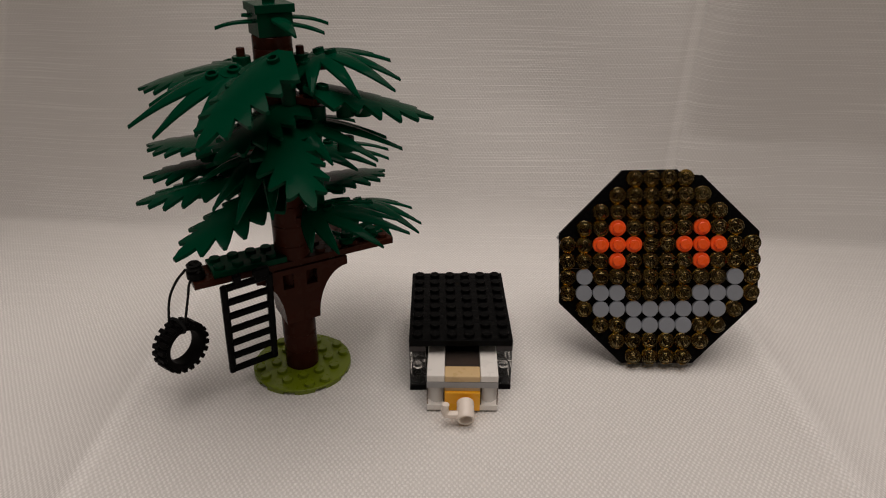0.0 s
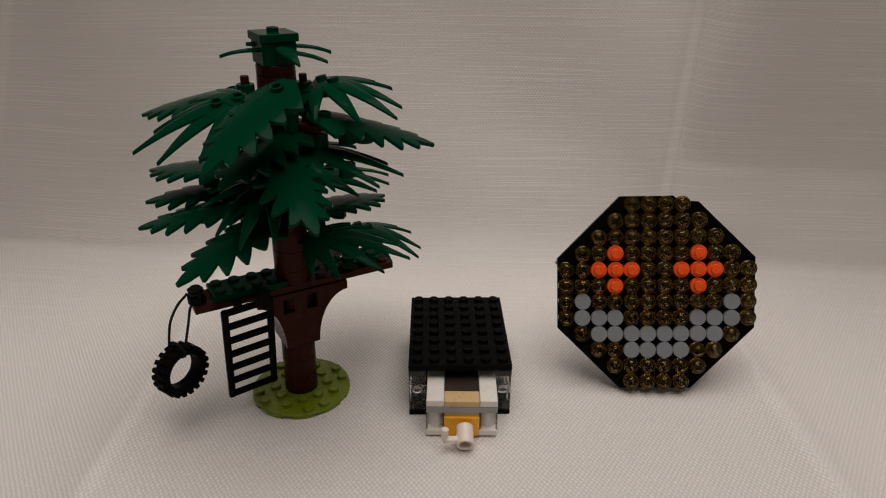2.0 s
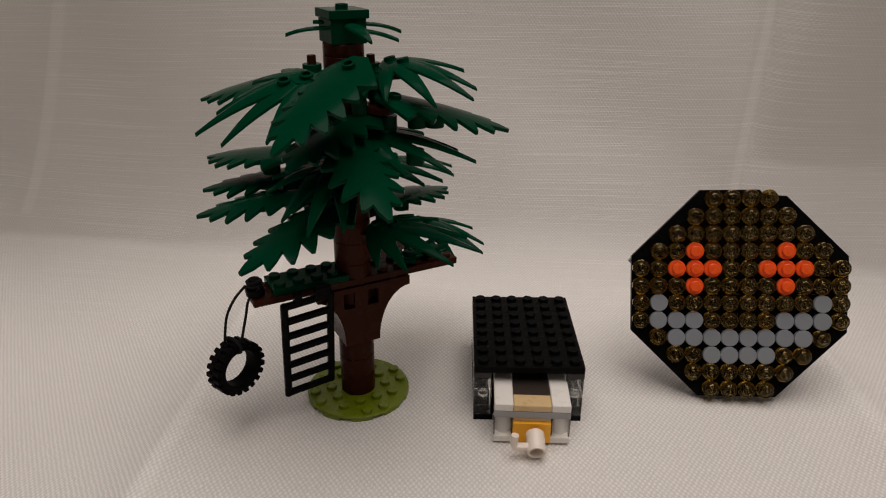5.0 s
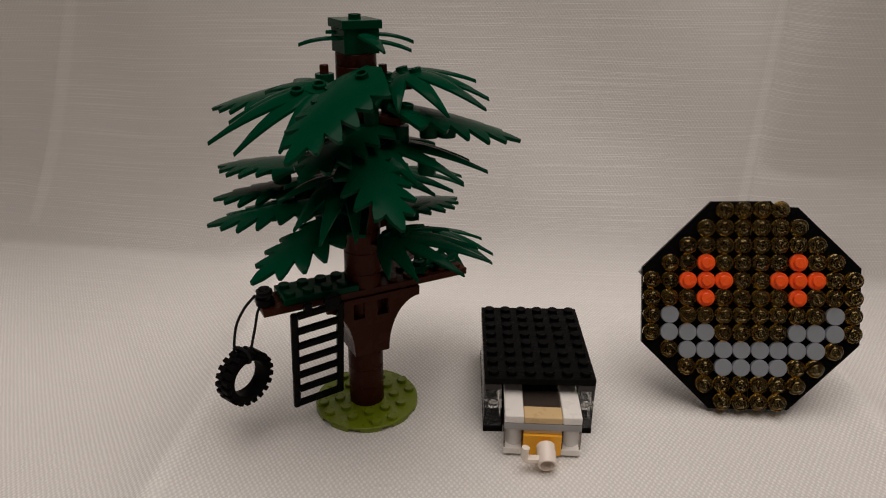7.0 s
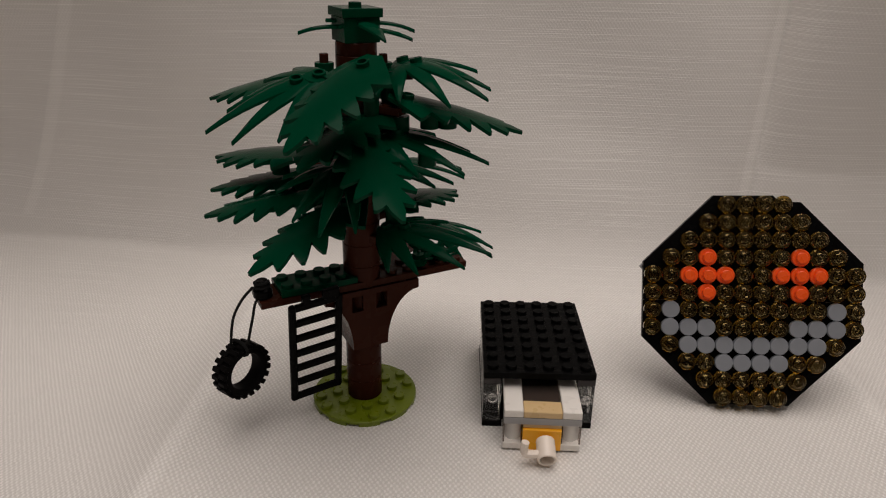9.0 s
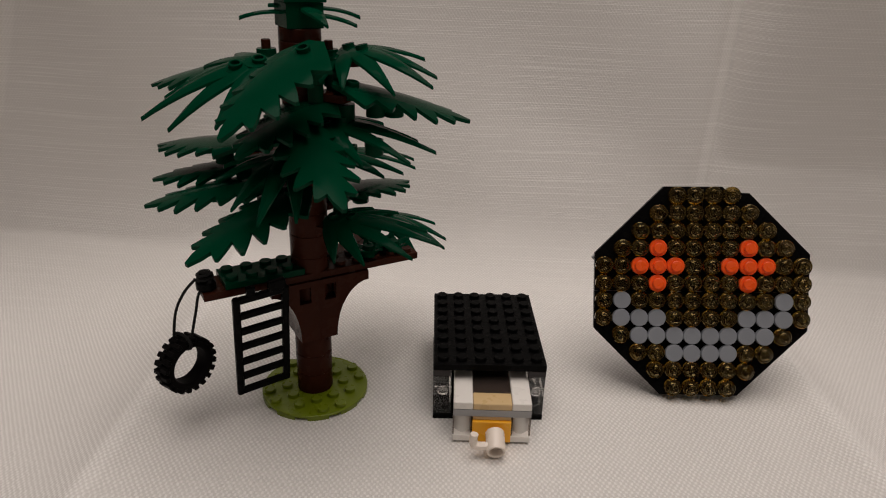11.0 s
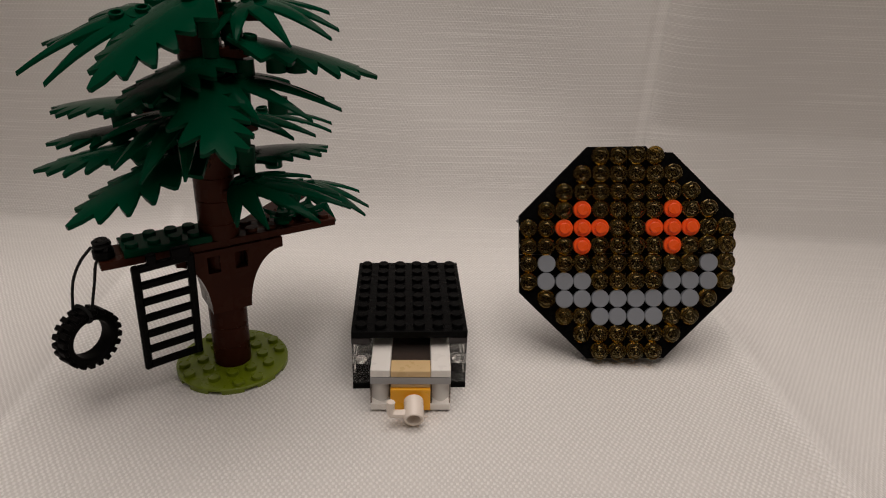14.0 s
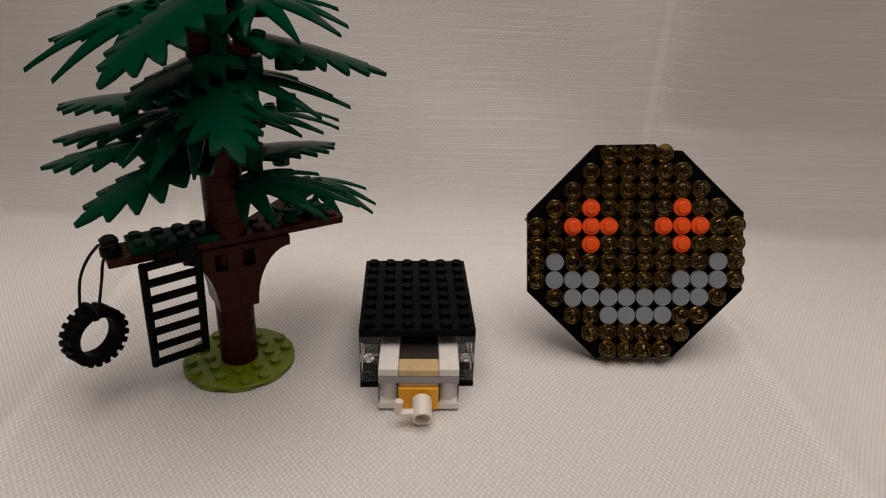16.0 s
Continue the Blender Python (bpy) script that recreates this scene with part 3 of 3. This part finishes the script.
def build_swing():
    c = Vector((-0.1265, -0.004, 0.0300))
    swing = empty("tyre_swing", Matrix.Translation(c), "black rubber tyre swing hung on a black string", "tyre swing")
    turn = pose(0, 0, 0, 0, 0, 55) @ pose(0, 0, 0, 90, 0, 0)
    bm = bmesh.new()
    prof = [(9.0, -3.8), (8.7, -3.0), (8.7, 3.0), (9.0, 3.8), (9.6, 4.3), (11.4, 4.1), (12.2, 3.4), (12.2, -3.4), (11.4, -4.1), (9.6, -4.3), (9.0, -3.8)]
    add_lathe(bm, [(r * 0.90 * MM, z * 0.95 * MM) for r, z in prof], turn, 48)
    tyre = part("tyre", bm, RUBBER, swing)
    lug = mesh_of(add_box(bmesh.new(), -0.0011, 0.0011, -0.0022, 0.0022, -0.0007, 0.0012, 0.0003), RUBBER)
    for k in range(20):
        for s in (-1, 1):
            a = (k + 0.25 * s) * 18
            m = turn @ pose(0, 0, 0, 0, 0, a) @ pose(0.0110, 0, s * 0.0020, 0, 90, 0) @ pose(0, 0, 0, 0, 0, 90)
            part("tread_lug", lug, RUBBER, tyre, m=m)
    k = KNOB - c
    bm = bmesh.new()
    add_lathe(bm, [(0, 0), (3.9 * MM, 0), (3.9 * MM, 3.2 * MM), (2.6 * MM, 3.3 * MM), (2.6 * MM, 4.6 * MM), (3.3 * MM, 5.0 * MM), (3.3 * MM, 6.5 * MM), (2.4 * MM, 6.7 * MM), (2.4 * MM, 8.0 * MM), (0, 8.0 * MM)], Matrix.Translation(k) @ Matrix.Diagonal((0.98, 0.98, 0.88, 1)), 20)
    part("knob", bm, BLACK, swing, "black round knob")
    top = k + Vector((0, 0, 0.0042))
    side = turn.to_3x3() @ Vector((0, 0, 1))
    tangent = Vector((side.y, -side.x, 0)).normalized()
    for s, shift in ((-1, Vector((-0.0035, -0.001, 0))), (1, Vector((0.0028, -0.0025, 0)))):
        tie = Vector((s * 0.0036 + 0.0004, 0, 0.0118))
        lerp = top.lerp(tie, 0.55)
        pts = spline([top + shift, top.lerp(tie, 0.22) + Vector((s * 0.0022 - 0.0030, -0.001, 0.0)), lerp + Vector((s * 0.0020 - 0.0028, 0, 0)), tie + Vector((0, 0, 0.001)), tie * 0.9 + Vector((0, 0, -0.001))], 12)
        tube("string", pts, 0.00055, STRING, swing, ripple=0.12)
    wrap = spline([Vector((math.cos(a) * 0.0029, math.sin(a) * 0.0029, 0.0031 + 0.0003 * a)) + k for a in [i * math.pi / 4 for i in range(17)]], 3)
    tube("string_wrap", wrap, 0.00055, STRING, swing)
    knot = [side * (math.cos(a) * 0.0055) + Vector((0, 0, 0.0105 + 0.0032 * math.sin(a))) for a in [i * math.pi / 6 for i in range(13)]]
    tube("string_loop", knot, 0.0007, STRING, swing)
    return swing


build_swing()


def build_ladder():
    top_left, foot_left = Vector((-0.1025, -0.0100, 0.0635)), Vector((-0.1062, -0.0052, 0.0150))
    across = Vector((0.0185, 0.0135, 0)).normalized()
    up = (top_left - foot_left).normalized()
    out = across.cross(up).normalized()
    up = out.cross(across)
    m = Matrix((( across.x, up.x, out.x, foot_left.x), (across.y, up.y, out.y, foot_left.y), (across.z, up.z, out.z, foot_left.z), (0, 0, 0, 1)))
    ladder = empty("ladder", m, "black plastic toy ladder hung from the tree branch", "ladder")
    W, H = 0.0235, 0.0490
    for x in (0.0, W - 0.0030):
        part("rail", add_box(bmesh.new(), x, x + 0.0030, 0, H, -0.0014, 0.0014, 0.0008), BLACK, ladder)
    for k in range(7):
        y = 0.0003 + k * (H - 0.0036) / 6
        part("rung", add_box(bmesh.new(), 0.0024, W - 0.0024, y, y + 0.0030, -0.0011, 0.0011, 0.0004), BLACK, ladder)
    for x, w in ((0.0058, 0.0034), (0.0148, 0.0072)):
        part("hook", add_box(bmesh.new(), x, x + w, H - 0.001, H + 0.0036, -0.0012, 0.0012, 0.0004), BLACK, ladder)
    return ladder


build_ladder()

# ---- black toy house with a porch ----


def build_house():
    house = empty("toy_house", pose(0, 0, 0), "small brick-built toy house with black studded roof and clear walls", "toy house")
    part("floor_plate", add_box(bmesh.new(), -0.024, 0.024, 0.0, 0.064, 0.0, 0.0032), BLACK, house)
    black_stud = mesh_of(add_lathe(bmesh.new(), STUD, segments=20), BLACK)
    clear_stud = mesh_of(add_lathe(bmesh.new(), STUD, segments=20), CLEAR)
    # clear wall bricks, two courses
    def clear_brick(w, d):
        bm = add_box(bmesh.new(), 0.0001, w - 0.0001, 0.0001, d - 0.0001, 0.0001, 0.0095, 0.0003)
        return mesh_of(bm, CLEAR)

    corner, long_side, back = clear_brick(0.008, 0.008), clear_brick(0.008, 0.028), clear_brick(0.032, 0.008)
    for k in range(2):
        h = 0.0032 + k * 0.0096
        for x in (-0.024, 0.016):
            for y, me in ((0.0, corner), (0.008, long_side), (0.036, long_side)):
                part("clear_brick", me, CLEAR, house, m=pose(x, y, h)).visible_shadow = False
        part("clear_brick", back, CLEAR, house, m=pose(-0.016, 0.056, h)).visible_shadow = False
    for x in (-0.020, 0.020):
        part("clear_stud", clear_stud, CLEAR, house, m=pose(x, 0.0, 0.0165, 90, 0, 0))
        part("door_panel", add_box(bmesh.new(), x - 0.0032, x + 0.0032, 0.0085, 0.0095, 0.0034, 0.0115), BLACK, house)
    for x0, x1, y0, y1 in ((-0.024, -0.0164, 0.0002, 0.064), (0.0164, 0.024, 0.0002, 0.064), (-0.0162, 0.0162, 0.014, 0.064)):
        part("eaves_plate", add_box(bmesh.new(), x0, x1, y0, y1, 0.0225, 0.0255), SMOKE_DARK, house, "dark smoky plate under the roof")
    roof = part("roof_plate", add_box(bmesh.new(), -0.024, 0.024, 0.0, 0.064, 0.0256, 0.0288), BLACK, house)
    for i in range(6):
        for j in range(8):
            part("stud", black_stud, BLACK, roof, m=pose((i - 2.5) * 0.008, 0.004 + j * 0.008, 0.0288))
    # porch, held a little above the cloth
    porch = part("porch_base", add_box(bmesh.new(), -0.0160, 0.0160, -0.0162, -0.0003, 0.0002, 0.0032), WHITE, house, m=pose(0.0007, 0, 0.0014, 0, 0, -1.6))
    F = -0.0162
    for x in (-0.012, 0.012):
        bm = add_lathe(bmesh.new(), [(0, 0), (2.6 * MM, 0), (2.6 * MM, 1.4 * MM), (3.9 * MM, 1.5 * MM), (3.9 * MM, 9.5 * MM), (0, 9.5 * MM)], segments=24)
        part("clear_column", bm, CLOUDY, porch, m=pose(x, F + 0.0045, 0.0033)).visible_shadow = False
        part("clear_pane", add_box(bmesh.new(), x - 0.0039, x + 0.0039, F + 0.0086, -0.0005, 0.0033, 0.0127), CLEAR, porch).visible_shadow = False
    for x in (-0.0158, -0.0083, 0.0083, 0.0158):
        part("clear_edge", add_box(bmesh.new(), x - 0.0003, x + 0.0003, F + 0.0002, F + 0.0085, 0.0034, 0.0126, 0.0001), SMOKE, porch).visible_shadow = False
    amber = part("porch_block", add_box(bmesh.new(), -0.0080, 0.0080, F - 0.0008, F + 0.0080, 0.0006, 0.0108), AMBER, porch, "light orange block")
    part("porch_tile", add_box(bmesh.new(), -0.0079, 0.0079, F + 0.0004, F + 0.008, 0.0109, 0.0127), TAN, porch)
    part("porch_beam", add_box(bmesh.new(), -0.0160, 0.0160, F, F + 0.0079, 0.0128, 0.0160), PALE_GREY, porch, "pale grey plate across the porch")
    part("porch_plate", add_box(bmesh.new(), -0.0160, 0.0160, F + 0.008, 0.0070, 0.0128, 0.0159), SMOKE_TILE, porch).visible_shadow = False
    for x in (-0.012, 0.012):
        part("roof_tile", add_box(bmesh.new(), x - 0.00395, x + 0.00395, F, 0.0135, 0.0161, 0.0196, 0.0003), WHITE, porch, "smooth white tile")
    part("roof_tile", add_box(bmesh.new(), -0.0079, 0.0079, F, F + 0.0079, 0.0161, 0.0192, 0.0003), TAN, porch, "smooth tan tile")
    part("roof_window", add_box(bmesh.new(), -0.0079, 0.0079, F + 0.0081, 0.0135, 0.0161, 0.0193, 0.0003), SMOKE_TILE, porch, "smoky see-through tile").visible_shadow = False
    return house


build_house()


def build_mug():
    base = Vector((0.0015, -0.0180, 0.0080))
    m = Matrix.Translation(base) @ pose(0, 0, 0, 106, 0, 0)
    mug = empty("toy_mug", m, "tiny cream white plastic toy mug with a side handle", "mug")
    bm = add_lathe(bmesh.new(), [(0, 0), (3.6 * MM, 0), (3.9 * MM, 0.4 * MM), (3.9 * MM, 9.2 * MM), (3.7 * MM, 9.6 * MM), (3.0 * MM, 9.6 * MM), (2.8 * MM, 9.2 * MM), (2.8 * MM, 2.0 * MM), (0, 2.0 * MM)], segments=32)
    part("cup", bm, CREAM, mug)
    pts = spline([(-0.0032, 0.0004, 0.0068), (-0.0066, 0.0006, 0.0070), (-0.0088, 0.0010, 0.0068), (-0.0092, 0.0034, 0.0060), (-0.0089, 0.0060, 0.0052)], 6)
    tube("handle", pts, 0.0017, CREAM, mug)
    return mug


build_mug()

# ---- eight-sided toy face ----
FACE = pose(0.0984, 0.0163, 0.0033, 69.5, -2.6, -4.3)
ROW_SPAN = [(4, 7), (3, 8), (2, 9), (1, 10), (0, 11), (0, 11), (0, 11), (0, 11), (1, 10), (2, 9), (3, 8), (4, 7)]
EYES = {(r + dr, c + dc) for r, c in ((4, 3), (4, 8)) for dr, dc in ((0, 0), (1, 0), (-1, 0), (0, 1), (0, -1))}
MOUTH = {(6, 1), (6, 10), (7, 1), (7, 2), (7, 3), (7, 8), (7, 9), (7, 10)} | {(8, c) for c in range(2, 10)} | {(9, c) for c in range(4, 8)}


def build_face():
    face = empty("octagonal_plaque", FACE, "eight-sided black plaque with see-through yellow studs forming a grinning face", "toy plaque")
    S, C = 0.048, 0.0305
    quarter = [(0.0001, 0.0001), (S, 0.0001), (S, S - C), (S - C, S), (0.0001, S)]
    plate = mesh_of(add_prism(bmesh.new(), quarter, -0.0032, 0.0), BLACK)
    chipped = [(0.0001, 0.0001), (S, 0.0001), (S, S - C), (0.0205, 0.0450), (0.0105, 0.0456), (0.0085, S), (0.0001, S)]
    notched = mesh_of(add_prism(bmesh.new(), chipped, -0.0032, 0.0), BLACK)
    for k in range(4):
        part("corner_plate", plate if k else notched, BLACK, face, m=pose(0, 0.048, 0) @ pose(0, 0, 0, 0, 0, 90 * k))
    bm = bmesh.new()
    add_prism(bm, [(-0.016, 0.0002), (0.016, 0.0002), (0.0445, 0.031), (0.0445, 0.064), (0.016, 0.094), (-0.016, 0.094), (-0.046, 0.064), (-0.046, 0.031)], -0.0064, -0.0033)
    part("back_plate", bm, BLACK, face)
    for k in range(4):
        part("edge_plate", add_box(bmesh.new(), -0.004, 0.004, -0.002, 0.002, -0.0062, -0.0034), PALE_GREY, face, m=pose(-0.0448 + k * 0.008, 0.0645 + k * 0.008, 0, 0, 0, 45))
    part("prop_leg", add_box(bmesh.new(), -0.008, 0.008, 0.040, 0.044, -0.052, -0.0066), BLACK, face)
    body = [(0, 0.05), (2.9, 0.05), (2.9, 1.0), (3.75, 1.05), (3.92, 1.25), (3.92, 2.85), (3.62, 3.15)]
    stud = [(2.75, 3.12), (2.52, 3.2), (2.46, 4.5), (2.06, 4.87), (1.9, 4.88), (1.62, 4.62), (1.36, 4.6), (1.1, 4.84), (0.82, 4.84), (0.6, 4.62), (0.36, 4.6), (0.16, 4.8), (0, 4.82)]
    yellow = mesh_of(add_lathe(bmesh.new(), [(r * MM, z * MM) for r, z in body + stud], segments=24), YELLOW_CLEAR)
    stud_full = [(2.42, 3.2), (2.42, 4.7), (2.2, 4.9), (0, 4.9)]
    orange = mesh_of(add_lathe(bmesh.new(), [(r * MM, z * MM) for r, z in body + stud_full], segments=24), ORANGE)
    grey = mesh_of(add_lathe(bmesh.new(), [(r * MM, z * MM) for r, z in body[:-2] + [(3.92, 3.05), (3.78, 3.2), (0, 3.2)]], segments=28), GREY)
    black_stud = mesh_of(add_lathe(bmesh.new(), [(r * 0.95, z * 0.5) for r, z in STUD], segments=12), BLACK)
    rnd = random.Random(4)
    for r, (c0, c1) in enumerate(ROW_SPAN):
        for c in range(c0, c1 + 1):
            m = pose((c - 5.5) * 0.008 + rnd.uniform(-1, 1) * 0.00012, (11.5 - r) * 0.008 + rnd.uniform(-1, 1) * 0.00012, 0, 0, 0, rnd.uniform(0, 360))
            if (r, c) in EYES:
                part("eye_stud", orange, ORANGE, face, "bright orange round stud", m)
            elif (r, c) in MOUTH:
                part("mouth_tile", grey, GREY, face, "flat grey round tile", m)
            else:
                part("clear_stud", yellow, YELLOW_CLEAR, face, "see-through yellow round stud", m)
    return face


build_face()
